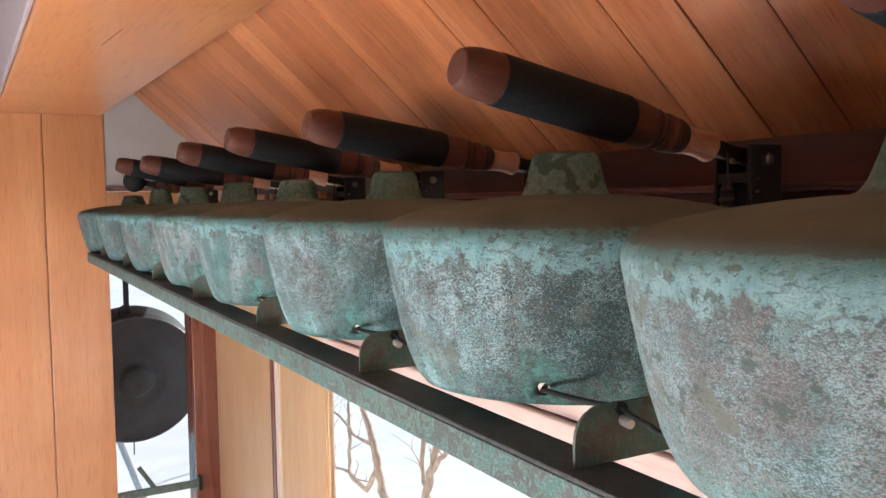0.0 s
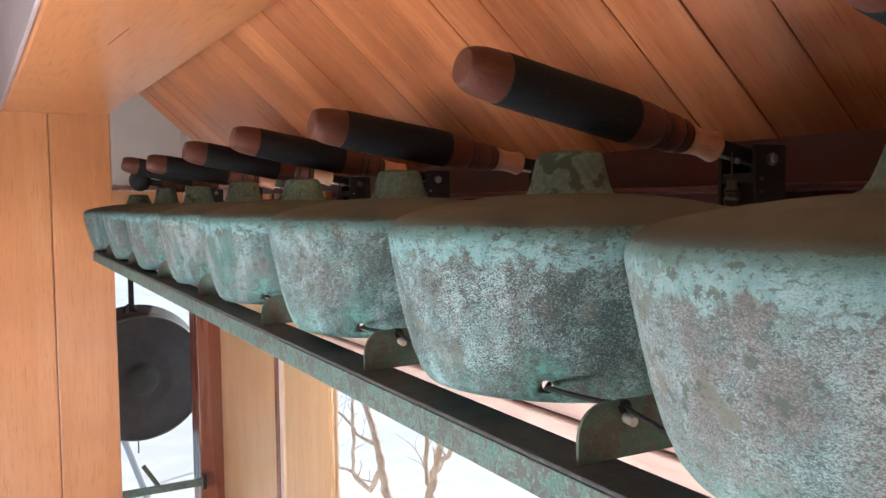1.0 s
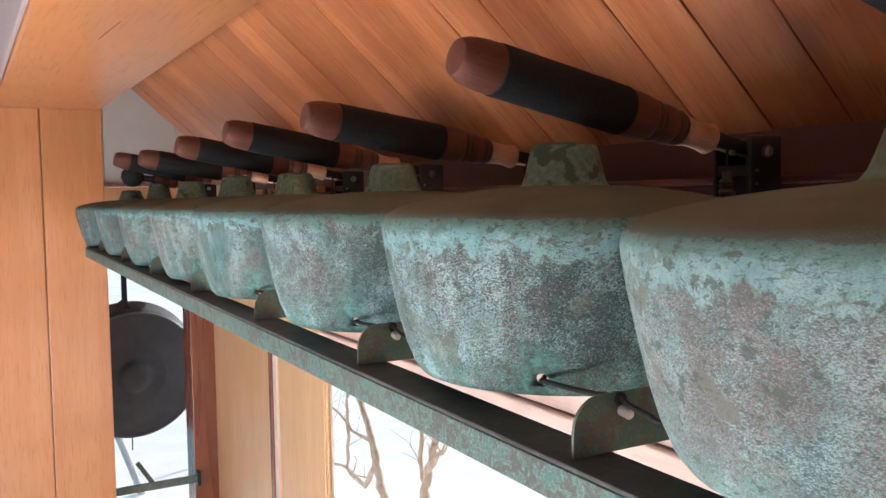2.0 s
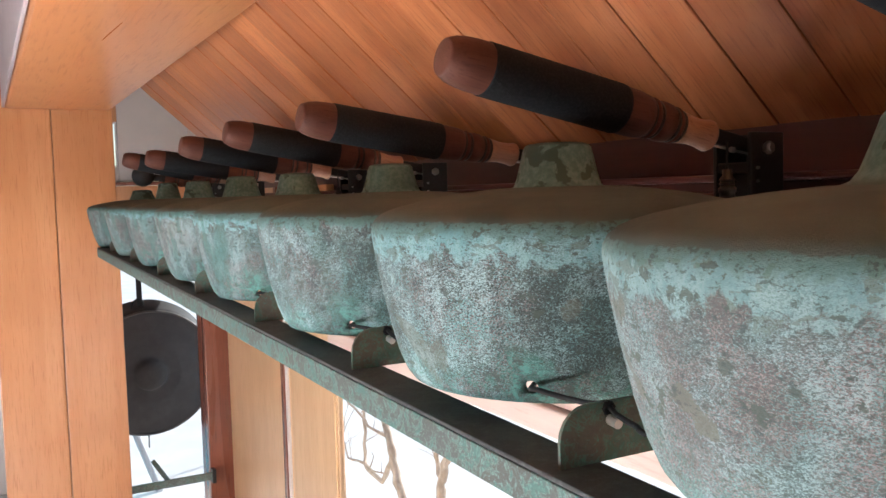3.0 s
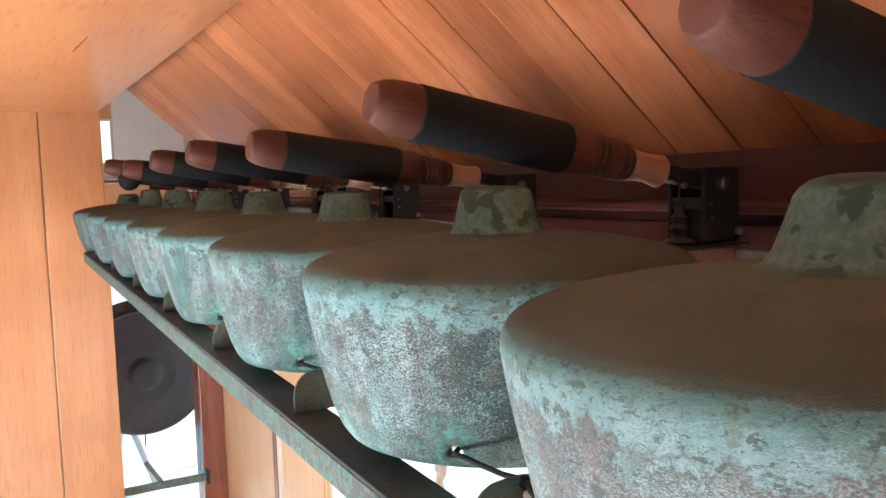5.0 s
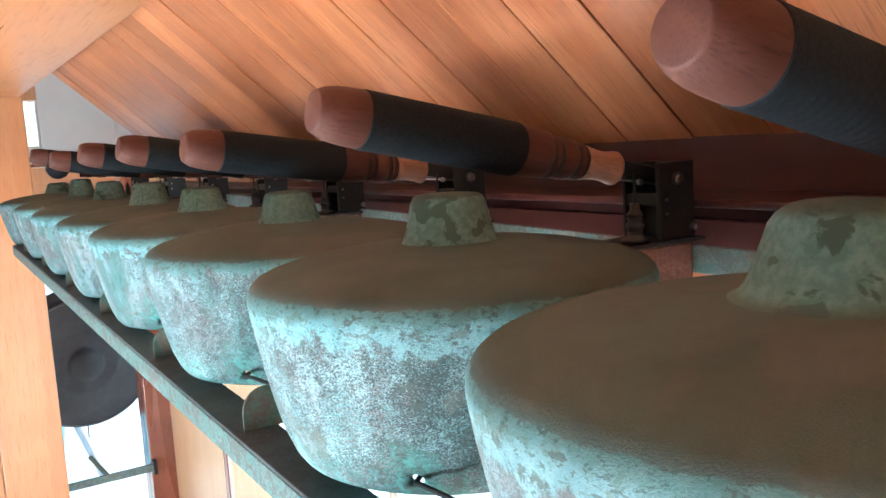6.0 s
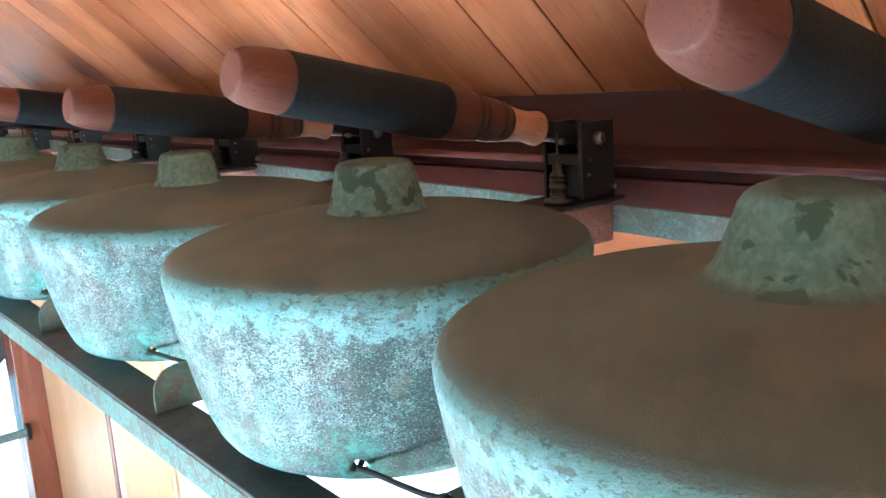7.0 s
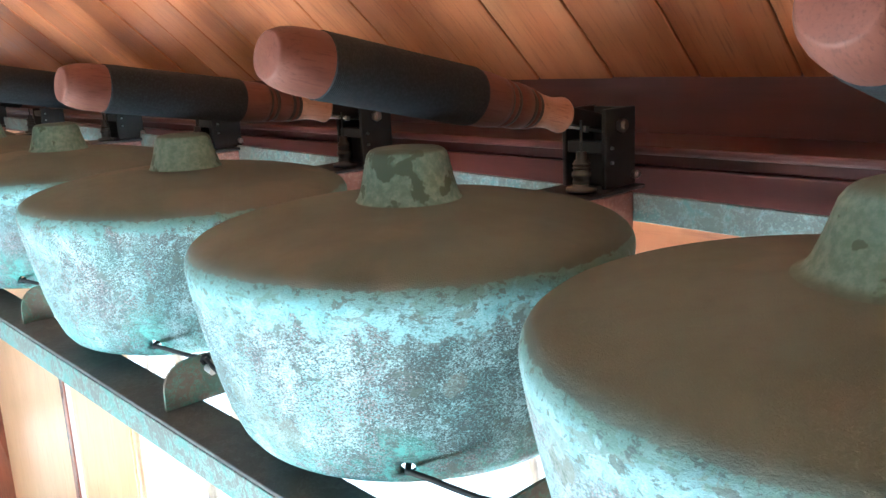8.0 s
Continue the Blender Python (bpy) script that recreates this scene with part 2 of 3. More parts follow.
CEDAR = wood("cedar_boards", (0.195, 0.054, 0.020), (0.460, 0.150, 0.053), (0.61, 0.240, 0.097), "x", 0.36, 0.58, 1.0, 0.0)
CEDAR.node_tree.nodes["Principled BSDF"].inputs["Specular IOR Level"].default_value = 0.50
BEAM = wood("varnished_beam", (0.36, 0.12, 0.042), (0.52, 0.205, 0.082), (0.58, 0.255, 0.11), "y", 0.32, 0.0, 0.5, 0.5)
POST = wood("varnished_post", (0.42, 0.165, 0.066), (0.58, 0.260, 0.115), (0.64, 0.315, 0.150), "z", 0.34, 0.2, 0.6, 0.3)
# post wood in a paler copy: window glare is put into its colour
LIT_BOARD = wood("window_lit_board", (0.53, 0.30, 0.145), (0.69, 0.43, 0.235), (0.75, 0.50, 0.295), "z", 0.34, 0.2, 0.6, 0.3)
REDPOST = wood("red_brown_post", (0.13, 0.035, 0.02), (0.22, 0.065, 0.038), (0.27, 0.085, 0.05), "z", 0.28, 0.1, 0.7, 0.4)
# cedar with the pale pink veil of window haze mixed into its colour
HAZED_CEDAR = wood("haze_pink_cedar", (0.58, 0.39, 0.34), (0.69, 0.51, 0.46), (0.73, 0.56, 0.51), "y", 0.3, 0.1, 0.5, 0.3)
BURNT = plain("burnt_ring", (0.035, 0.018, 0.013), 0.6, 0.0, 0.4, 200)
ORANGE = wood("orange_board", (0.17, 0.048, 0.014), (0.285, 0.088, 0.030), (0.33, 0.115, 0.041), "y", 0.4, 0.1, 0.6)
MALLET = wood("mallet_wood", (0.052, 0.016, 0.010), (0.088, 0.029, 0.019), (0.114, 0.041, 0.028), "x", 0.64, 0.0, 2.2)
TURNED = wood("turned_wood", (0.17, 0.080, 0.047), (0.32, 0.160, 0.098), (0.42, 0.235, 0.150), "x", 0.38, 0.0, 2.2)
MALLET.node_tree.nodes["Principled BSDF"].inputs["Specular IOR Level"].default_value = 0.3
RED = red_stain()
PATINA = gong_patina("gong_patina", 1.0, 0.95, 0.03)
PATINA_SMOOTH = gong_patina("gong_patina_smooth", 0.65, 0.6, 0.07, 0.117, worn=1.0)
PATINA_RUN = gong_patina("gong_patina_run", 0.85, 0.55, 0.03, 0.124, 0.45, 0.28)
PATINA_CYAN = gong_patina("gong_patina_cyan", 0.95, 0.95, -0.10, 0.122, 0.15)
BOSS = boss_patina()
RAIL = metal_patina("rail_patina", (0.100, 0.105, 0.100), (0.085, 0.175, 0.160), (0.22, 0.39, 0.36), 0.5, 46)
RAILTOP = metal_patina("rail_top_dust", (0.052, 0.053, 0.058), (0.066, 0.074, 0.076), (0.095, 0.102, 0.107), 0.5)
FIN = metal_patina("fin_patina", (0.135, 0.118, 0.095), (0.085, 0.15, 0.122), (0.12, 0.26, 0.21), 0.5, 30)
PALERAIL = metal_patina("pale_rail_patina", (0.125, 0.155, 0.152), (0.105, 0.195, 0.195), (0.30, 0.38, 0.37), 0.5, 40)
COPPER = metal_patina("copper_plate", (0.24, 0.125, 0.105), (0.17, 0.11, 0.092), (0.36, 0.27, 0.24), 0.4, 30)
BLACK = plain("black_metal", (0.020, 0.022, 0.025), 0.42, 0.2, 0.4, 60, 0.1)
SOLENOID = plain("dark_steel", (0.055, 0.06, 0.062), 0.4, 0.5, 0.4, 90, 0.1)
STEEL = plain("steel", (0.62, 0.62, 0.62), 0.28, 1.0, 0.2, 80)
# matte pale steel, its whiteness replaces a reflection of the window
GLINT_STEEL = plain("window_glint_steel", (0.78, 0.78, 0.78), 0.35, 0.35, 0.15, 80)
CORD = plain("black_cord", (0.014, 0.014, 0.016), 0.8, 0.0, 0.4, 300, 0.4)
WRAP = cord_wrap()
IRON = plain("dark_gong_bronze", (0.050, 0.047, 0.048), 0.65, 0.15, 0.45, 14, 0.5)
# lighter bronze: the highlight on the gong's edge is in the colour
LIP_HIGHLIGHT = plain("highlight_bronze_lip", (0.14, 0.13, 0.125), 0.45, 0.3, 0.4, 30, 0.2)
PLASTER = plain("plaster", (0.70, 0.63, 0.60), 0.9, 0.0, 0.08, 12, 0.05)
# dark so that unseen walls and ceiling throw back little light
DARKWOOD = wood("dark_timber", (0.15, 0.10, 0.07), (0.24, 0.17, 0.12), (0.30, 0.22, 0.16), "y", 0.45, 0.2, 0.5)
FLOOR = plain("pale_stone_floor", (0.56, 0.53, 0.49), 0.6, 0.0, 0.15, 6.0, 0.05)
GRAVEL = plain("pale_gravel", (0.80, 0.78, 0.75), 0.95, 0.0, 0.2, 3.0)
BARK = tree_bark()
GLASS = glass()
BLUE = plain("blue_plastic", (0.05, 0.42, 0.62), 0.4, 0.0, 0.1, 9)
# colour of bluish sky light on the side of the beam
SKY_MAUVE = plain("sky_lit_mauve", (0.44, 0.37, 0.40), 0.5, 0.0, 0.15, 9)
GREYPAINT = plain("grey_paint", (0.42, 0.43, 0.47), 0.5, 0.0, 0.15, 20)

# ---- mesh helpers ----


def part(name, bm, material, parent=None, label="", smooth=False):
    me = bpy.data.meshes.new(name)
    bm.normal_update()
    bm.to_mesh(me)
    bm.free()
    me.materials.append(material)
    if smooth:
        for p in me.polygons:
            p.use_smooth = True
    ob = new(name, me)
    ob.parent = parent
    if label:
        tagged(ob, label)
    return ob


def thing(name, at, label, category, group="", kind=""):
    ob = new(name)
    ob.empty_display_size = 0.05
    ob.matrix_basis = at if isinstance(at, Matrix) else Matrix.Translation(at)
    return tagged(ob, label, category, group, kind)


def box(lo, hi, bevel=0.0, bm=None, turn=None):
    bm = bm or bmesh.new()
    own = bmesh.new()
    bmesh.ops.create_cube(own, size=1.0)
    for v in own.verts:
        v.co = Vector([l + (h - l) * (c + 0.5) for l, h, c in zip(lo, hi, v.co)])
    if bevel:
        bmesh.ops.bevel(own, geom=own.edges[:], offset=bevel, segments=2, affect='EDGES', profile=0.5)
    if turn is not None:
        own.transform(turn)
    tmp = bpy.data.meshes.new("tmp")
    own.to_mesh(tmp)
    own.free()
    bm.from_mesh(tmp)
    bpy.data.meshes.remove(tmp)
    return bm


def lathe(profile, steps=48, axis="z", bm=None, closed=False):
    """Turns (radius, height) pairs round an axis."""
    bm = bm or bmesh.new()
    rings = []
    for r, h in profile:
        if r < 1e-6:
            p = (0, 0, h) if axis == "z" else (h, 0, 0)
            rings.append([bm.verts.new(p)])
            continue
        ring = []
        for i in range(steps):
            a = 2 * math.pi * i / steps
            c, s = r * math.cos(a), r * math.sin(a)
            ring.append(bm.verts.new((c, s, h) if axis == "z" else (h, c, s)))
        rings.append(ring)
    pairs = list(zip(rings, rings[1:])) + ([(rings[-1], rings[0])] if closed else [])
    for a, b in pairs:
        if len(a) == 1 and len(b) == 1:
            continue
        for i in range(steps):
            j = (i + 1) % steps
            if len(a) == 1:
                bm.faces.new((a[0], b[j], b[i]))
            elif len(b) == 1:
                bm.faces.new((a[i], a[j], b[0]))
            else:
                bm.faces.new((a[i], a[j], b[j], b[i]))
    bmesh.ops.recalc_face_normals(bm, faces=bm.faces[:])
    return bm


def rod(a, b, r, steps=12, bm=None, r2=None):
    bm = bm or bmesh.new()
    a, b = Vector(a), Vector(b)
    m = Matrix.Translation((a + b) / 2) @ (b - a).to_track_quat("Z", "Y").to_matrix().to_4x4()
    bmesh.ops.create_cone(bm, cap_ends=True, segments=steps, radius1=r, radius2=r if r2 is None else r2, depth=(b - a).length, matrix=m)
    return bm


def tube(points, radii, steps=8, bm=None):
    """A bent tube through points."""
    bm = bm or bmesh.new()
    pts = [Vector(p) for p in points]
    if isinstance(radii, (int, float)):
        radii = [radii] * len(pts)
    rings = []
    for i, p in enumerate(pts):
        d = (pts[min(i + 1, len(pts) - 1)] - pts[max(i - 1, 0)]).normalized()
        u = d.cross(Vector((0.31, 0.2, 0.93))).normalized()
        w = d.cross(u)
        rings.append([bm.verts.new(p + radii[i] * (math.cos(2 * math.pi * j / steps) * u + math.sin(2 * math.pi * j / steps) * w)) for j in range(steps)])
    for a, b in zip(rings, rings[1:]):
        for j in range(steps):
            bm.faces.new((a[j], a[(j + 1) % steps], b[(j + 1) % steps], b[j]))
    bm.faces.new(rings[0][::-1])
    bm.faces.new(rings[-1])
    bmesh.ops.recalc_face_normals(bm, faces=bm.faces[:])
    return bm


def structure(name, bm, material, label, category="wall"):
    return tagged(part(name, bm, material), label, category, kind="structure")


# ---- setting ----
GROUND_Z = -1.0
bm = bmesh.new()
bmesh.ops.create_grid(bm, x_segments=1, y_segments=1, size=400)
bmesh.ops.translate(bm, verts=bm.verts[:], vec=(0, 0, GROUND_Z))
structure("ground", bm, GRAVEL, "pale sunlit gravel yard outside the windows", "ground")
structure("foundation", box((-2.5, -0.7, GROUND_Z - 0.05), (1.0, 3.98, -0.104)), PLASTER, "plain plastered plinth under the floor", "plinth")
structure("terrace", box((-2.5, 4.0, GROUND_Z - 0.05), (1.6, 12.0, -0.004)), GRAVEL, "pale sunlit stone terrace beyond the post", "terrace")
structure("floor", box((-2.4, -0.6, -0.1), (1.0, 3.99, 0)), FLOOR, "pale stone floor of the instrument room", "floor")
# out of view; closes the room and holds down the bounce
structure("ceiling", box((-2.4, -0.6, 2.6), (1.3, 5.4, 2.7)), DARKWOOD, "unseen ceiling over the room, dark to cut bounced light", "ceiling")
# unseen wall, set close to keep light off the near ceiling boards
structure("wall_south", box((-2.2, -0.6, 0), (1.0, -0.5, 2.6)), DARKWOOD, "unseen dark timber wall added to block light from the south", "wall")

# west wall, unseen: piers, sill and head round a wide window, added to shape low light
structure("wall_west_sill", box((-2.4, -0.6, 0), (-2.2, 5.4, 0.12)), PLASTER, "off-white plaster sill wall")
structure("wall_west_head", box((-2.4, -0.6, 0.52), (-2.2, 5.4, 2.6)), DARKWOOD, "unseen dark wall added to keep the west light low")
structure("wall_west_pier", box((-2.4, -0.6, 0.12), (-2.2, 0.3, 0.52)), DARKWOOD, "unseen dark pier added to narrow the west light")
structure("wall_west_corner", box((-2.4, 3.4, 0.12), (-2.2, 5.4, 0.52)), DARKWOOD, "unseen dark pier added to narrow the west light")

# north wall: open below, wooden band, plaster with a small high window
# pier out of view, widened to hold terrace light off beam and ceiling
structure("wall_north_pier", box((-2.2, 5.2, 0), (0.45, 5.27, 1.3)), PLASTER, "off-white plaster wall")
structure("wall_north_band", box((-2.2, 5.185, 1.305), (1.138, 5.27, 1.672), 0.004), POST, "orange varnished timber band across the end wall", "panel")
structure("wall_north_cap", box((-2.2, 5.16, 1.6745), (1.138, 5.27, 1.695), 0.004), REDPOST, "thin dark wooden cap rail", "trim")
structure("wall_north_right", box((0.747, 5.2, 1.6975), (1.139, 5.27, 2.6)), PLASTER, "off-white plaster wall")
structure("wall_north_left", box((-2.2, 5.2, 1.6975), (0.3, 5.27, 2.6)), PLASTER, "off-white plaster wall")
structure("wall_north_head", box((0.302, 5.2, 2.04), (0.745, 5.27, 2.6)), POST, "orange timber panel above the small window")
structure("wall_north_under", box((0.302, 5.2, 1.6975), (0.745, 5.27, 1.78)), PLASTER, "off-white plaster strip below the small window")
structure("wall_east_far", box((1.14, 3.702, 1.3), (1.2, 5.27, 2.6)), PLASTER, "plain plaster side wall beyond the row")


def window(name, lo, hi, label, frame_mat, bar=0.03):
    """A glazed opening in a wall across x: frame bars and one pane."""
    ob = thing(name, (0, 0, 0), label, "window", kind="structure")
    flat = 0 if hi[0] - lo[0] < hi[1] - lo[1] else 1
    o = 1 - flat
    a0, a1 = lo[o], hi[o]
    for s, e in (((a0, lo[2]), (a1, lo[2] + bar)), ((a0, hi[2] - bar), (a1, hi[2])), ((a0, lo[2] + bar), (a0 + bar, hi[2] - bar)), ((a1 - bar, lo[2] + bar), (a1, hi[2] - bar))):
        p, q = [0, 0, s[1]], [0, 0, e[1]]
        p[flat], q[flat], p[o], q[o] = lo[flat], hi[flat], s[0], e[0]
        part("window_frame", box(p, q, 0.003), frame_mat, ob)
    p, q = [0, 0, lo[2] + bar], [0, 0, hi[2] - bar]
    c = (lo[flat] + hi[flat]) / 2
    p[flat], q[flat], p[o], q[o] = c - 0.002, c + 0.002, a0 + bar, a1 - bar
    pane = part("pane", box(p, q), GLASS, ob, "clear glass")
    pane.visible_shadow = False
    return ob


window("window_west", (-2.33, 0.3, 0.12), (-2.28, 3.4, 0.52), "unseen low window added to let in west light", POST)
window("window_small", (0.302, 5.22, 1.782), (0.745, 5.25, 2.038), "small high window with foliage light behind", PLASTER, 0.008)

# east wall behind the row
structure("wall_east_lower", box((0.9, -0.5, 1.213), (0.93, 2.28, 1.40), 0.002), HAZED_CEDAR, "cedar panel behind the gongs, coloured pink for haze", "panel")
structure("wall_east_middle", box((0.897, -0.5, 1.402), (0.93, 2.28, 1.579), 0.002), ORANGE, "orange varnished board below the backboard", "panel")
structure("wall_east_transom", box((0.885, -0.5, 1.16), (0.93, 2.28, 1.2105), 0.004), HAZED_CEDAR, "cedar transom over the low window, coloured pink for haze", "transom")
# foot and end panel, out of view, block light on the boards above
structure("wall_east_foot", box((0.9, -0.5, 0), (1.0, 2.28, 0.5)), POST, "unseen low wall added to block light rising behind the gongs", "wall")
structure("wall_east_end", box((0.9, -0.5, 0.501), (0.93, 0.7, 1.158)), POST, "unseen wall panel added to block window light near the first gong", "wall")
window("window_east", (0.905, 0.7, 0.501), (0.925, 2.281, 1.159), "low clear window looking on a bare garden", LIT_BOARD, 0.008)
structure("wall_east_upper", box((0.951, -0.5, 1.622), (1.0, 3.7, 2.6)), PLASTER, "plain wall above the panel", "wall")
structure("wall_east_back", box((0.951, -0.5, 1.2), (1.0, 3.48, 1.621)), PLASTER, "plain wall closing the back of the panels", "wall")
structure("panel_post", box((0.9, 2.283, 0), (0.925, 2.683, 1.62), 0.004), LIT_BOARD, "orange varnished timber wall board, paled for window glare", "panel")
structure("panel_board", box((0.9, 2.725, 0), (0.94, 3.488, 1.62), 0.004), LIT_BOARD, "wide orange varnished timber wall panel, paled for window glare", "panel")
# white strip in place of the daylight showing through a narrow gap
structure("panel_strip", box((0.894, 2.690, 0), (0.8995, 2.718, 1.62), 0.001), PLASTER, "thin white strip standing in for light through the board gap", "trim")
structure("panel_trim", box((0.892, 2.725, 0), (0.8985, 2.76, 1.62), 0.001), REDPOST, "thin darker edge strip on the panel", "trim")
structure("jamb_post", box((0.806, 3.49, 0), (0.93, 3.62, 1.62), 0.004), REDPOST, "red-brown varnished timber post", "post")

bm = box((0.932, -0.5, 1.580), (0.949, 3.2, 1.72), 0.002)
box((0.815, -0.5, 1.592), (0.9315, 3.2, 1.601), 0.003, bm)
box((0.828, -0.5, 1.580), (0.9315, 3.2, 1.5915), 0.001, bm)
box((0.822, -0.5, 1.546), (0.8965, 3.2, 1.5795), 0.002, bm)
structure("wall_board", bm, RED, "dark red stained backboard with a thin moulding", "backboard")

# sloping board ceiling over the row, falling from the beam to the red board
SLOPE = math.atan(0.90)
FALL = 0.62
top = Matrix.Translation((0.920, 0, 1.673)) @ Matrix.Rotation(SLOPE, 4, 'Y') @ Matrix.Translation((-FALL, 0, 0))
bm = bmesh.new()
BOARD = 0.1125
CEIL_END = 3.245
first = 0.530 - 9 * BOARD
for n in range(33):
    a, lift = first + n * BOARD, random.uniform(-0.0012, 0.0012)
    if a < CEIL_END - 0.02:
        box((0, a + 0.0011, lift), (FALL + 0.03, min(a + BOARD, CEIL_END) - 0.0011, 0.018 + lift), 0.0016, bm)
ob = structure("ceiling_boards", bm, CEDAR, "sloping ceiling of warm varnished cedar boards", "ceiling")
ob.matrix_basis = top
ob = structure("ceiling_backing", box((0, -0.495, 0.0205), (FALL + 0.03, CEIL_END - 0.01, 0.03)), REDPOST, "dark backing above the sloping boards", "ceiling")
ob.matrix_basis = top

# beam and post
structure("beam", box((0.132, -0.5, 1.92), (0.476, 3.35, 2.599), 0.008), BEAM, "broad glossy orange timber beam along the row", "beam")
# added sheet that tints the beam's side as if sky-lit
structure("beam_fascia", box((0.122, -0.5, 1.924), (0.131, 3.35, 2.598), 0.002), SKY_MAUVE, "added sheet on the beam's side, mauve for bluish sky light", "trim")
post = thing("post", (0, 0, 0), "wide orange varnished post of two boards", "post", kind="structure")
part("board", box((0.2765, 3.35, 0), (0.482, 3.52, 1.924), 0.004), POST, post)
part("board", box((0.064, 3.35, 0), (0.2745, 3.52, 1.924), 0.004), POST, post)
part("core", box((0.07, 3.352, 1.926), (0.476, 3.52, 2.598)), POST, post)

# ---- the row of gongs ----
GX = 0.515
GONG_Y = [0.287, 0.653, 1.021, 1.395, 1.75, 2.146, 2.538, 2.985]
GONG_R = [0.191, 0.175, 0.174, 0.174, 0.174, 0.174, 0.174, 0.174]
RIM_Z = 1.422


def foot_lift(y):
    """The feet stand a little higher towards the far end, the tops stay level."""
    return max(0.0, 0.008 * (y - 0.65))


def make_gong(y, r, boss, drop=0.0, dome=False):
    lift = foot_lift(y)
    ob = thing("kettle_gong", (GX, y, RIM_Z - drop + lift), "larger kettle gong, pale verdigris over mauve bronze, brown dusty top" if r > 0.18 else "bronze kettle gong with turquoise verdigris and brown dusty top", "gong", "row of kettle gongs")
    s = r / 0.176
    outer = [(0.140 * s, 0.0), (0.146 * s, 0.008), (0.153 * s, 0.025), (0.160 * s, 0.05), (0.1665 * s, 0.08), (0.1718 * s, 0.107), (0.1747 * s, 0.126), (0.1755 * s, 0.1325), (0.1748 * s, 0.1385), (0.1720 * s, 0.1440), (0.1668 * s, 0.1484), (0.159 * s, 0.1519), (0.149 * s, 0.1551), (0.12 * s, 0.1615), (0.085 * s, 0.1665), (0.06 * s, 0.169), (0.0, 0.1712)]
    t = 0.005
    inner = [(0.0, 0.1665), (0.06 * s, 0.164), (0.12 * s, 0.156), (0.160 * s, 0.145), (0.170 * s - t / 2, 0.138), (0.1705 * s - t / 2, 0.130), (0.1615 * s - t / 2, 0.08), (0.155 * s - t / 2, 0.05), (0.148 * s - t / 2, 0.025), (0.1355 * s, 0.0)]
    bm = lathe(outer + inner, 72, closed=True)
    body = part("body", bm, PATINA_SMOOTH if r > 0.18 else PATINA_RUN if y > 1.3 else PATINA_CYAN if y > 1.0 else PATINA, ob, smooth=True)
    # four lashing holes through the foot
    hole = bmesh.new()
    for q in range(4):
        a = math.radians(45 + 90 * q)
        d = Vector((math.cos(a), math.sin(a), 0))
        rod(d * 0.12 * s + Vector((0, 0, 0.0145)), d * 0.18 * s + Vector((0, 0, 0.0145)), 0.0056, 14, hole)
    me = bpy.data.meshes.new("cut")
    hole.to_mesh(me)
    hole.free()
    cut = new("cut", me)
    mod = body.modifiers.new("holes", 'BOOLEAN')
    cut.parent = ob
    mod.object, mod.operation, mod.solver = cut, 'DIFFERENCE', 'EXACT'
    bpy.context.view_layer.update()
    made = bpy.data.meshes.new_from_object(body.evaluated_get(bpy.context.evaluated_depsgraph_get()))
    body.modifiers.clear()
    body.data = made
    body.data.name = "body"
    bpy.data.objects.remove(cut)
    body.scale = (1, 1, 1 - lift / 0.1715)
    rb, rt, h = boss
    z0 = 0.1695 - lift
    flare = ((1.55, -0.004), (1.30, -0.001), (1.14, 0.002), (1.04, 0.008)) if dome else ((1.25, -0.003), (1.12, -0.001), (1.05, 0.002), (1.0, 0.007))
    prof = [(rb * f, z0 + g) for f, g in flare] + [(rb + (rt - rb) * 0.45, z0 + h * 0.42)]
    curve = ((1.0, 0.66), (0.95, 0.77), (0.86, 0.86), (0.73, 0.93), (0.54, 0.975), (0.3, 0.995)) if dome else ((1.0, 0.78), (0.965, 0.87), (0.90, 0.935), (0.80, 0.97), (0.60, 0.99), (0.3, 1.0))
    prof += [(rt * f, z0 + h * g) for f, g in curve] + [(0, z0 + h)]
    part("boss", lathe(prof, 40), BOSS, ob, "pale grey-green raised striking boss", True)
    return ob


BOSSES = [(0.044, 0.0365, 0.049), (0.0385, 0.0325, 0.041), (0.0355, 0.0295, 0.037), (0.036, 0.030, 0.037), (0.037, 0.030, 0.042), (0.036, 0.0295, 0.042), (0.034, 0.027, 0.046), (0.039, 0.031, 0.032)]
for i, (y, r, b) in enumerate(zip(GONG_Y, GONG_R, BOSSES)):
    make_gong(y, r, b, 0.004 if i == 0 else 0.0, i == 0)

# frame of the row: front and rear angle rails, cross fins between the gongs
rack = thing("gong_rack", (0, 0, 0), "verdigris copper angle-rail rack carrying the gong row", "rack")
R0, R1 = -0.6, 2.98
rise = Matrix.Translation((0, 0.65, 1.4)) @ Matrix.Rotation(0.016, 4, 'X') @ Matrix.Translation((0, -0.65, -1.4))
part("rail_face", box((0.365, R0, 1.3725), (0.369, R1, 1.3985), 0.001, None, rise), RAIL, rack, "mottled green rail face")
part("rail_top", box((0.3652, R0, 1.399), (0.411, R1, 1.403), 0.001, None, rise), RAILTOP, rack, "dusty dark rail top")
part("rail_face", box((0.661, R0, 1.3725), (0.665, R1, 1.3985), 0.001, None, rise), RAIL, rack)
part("rail_top", box((0.619, R0, 1.399), (0.6648, R1, 1.403), 0.001, None, rise), RAILTOP, rack)
FIN_Y = [-0.08, 0.466, 0.832, 1.195, 1.58, 1.957, 2.347, 2.747]
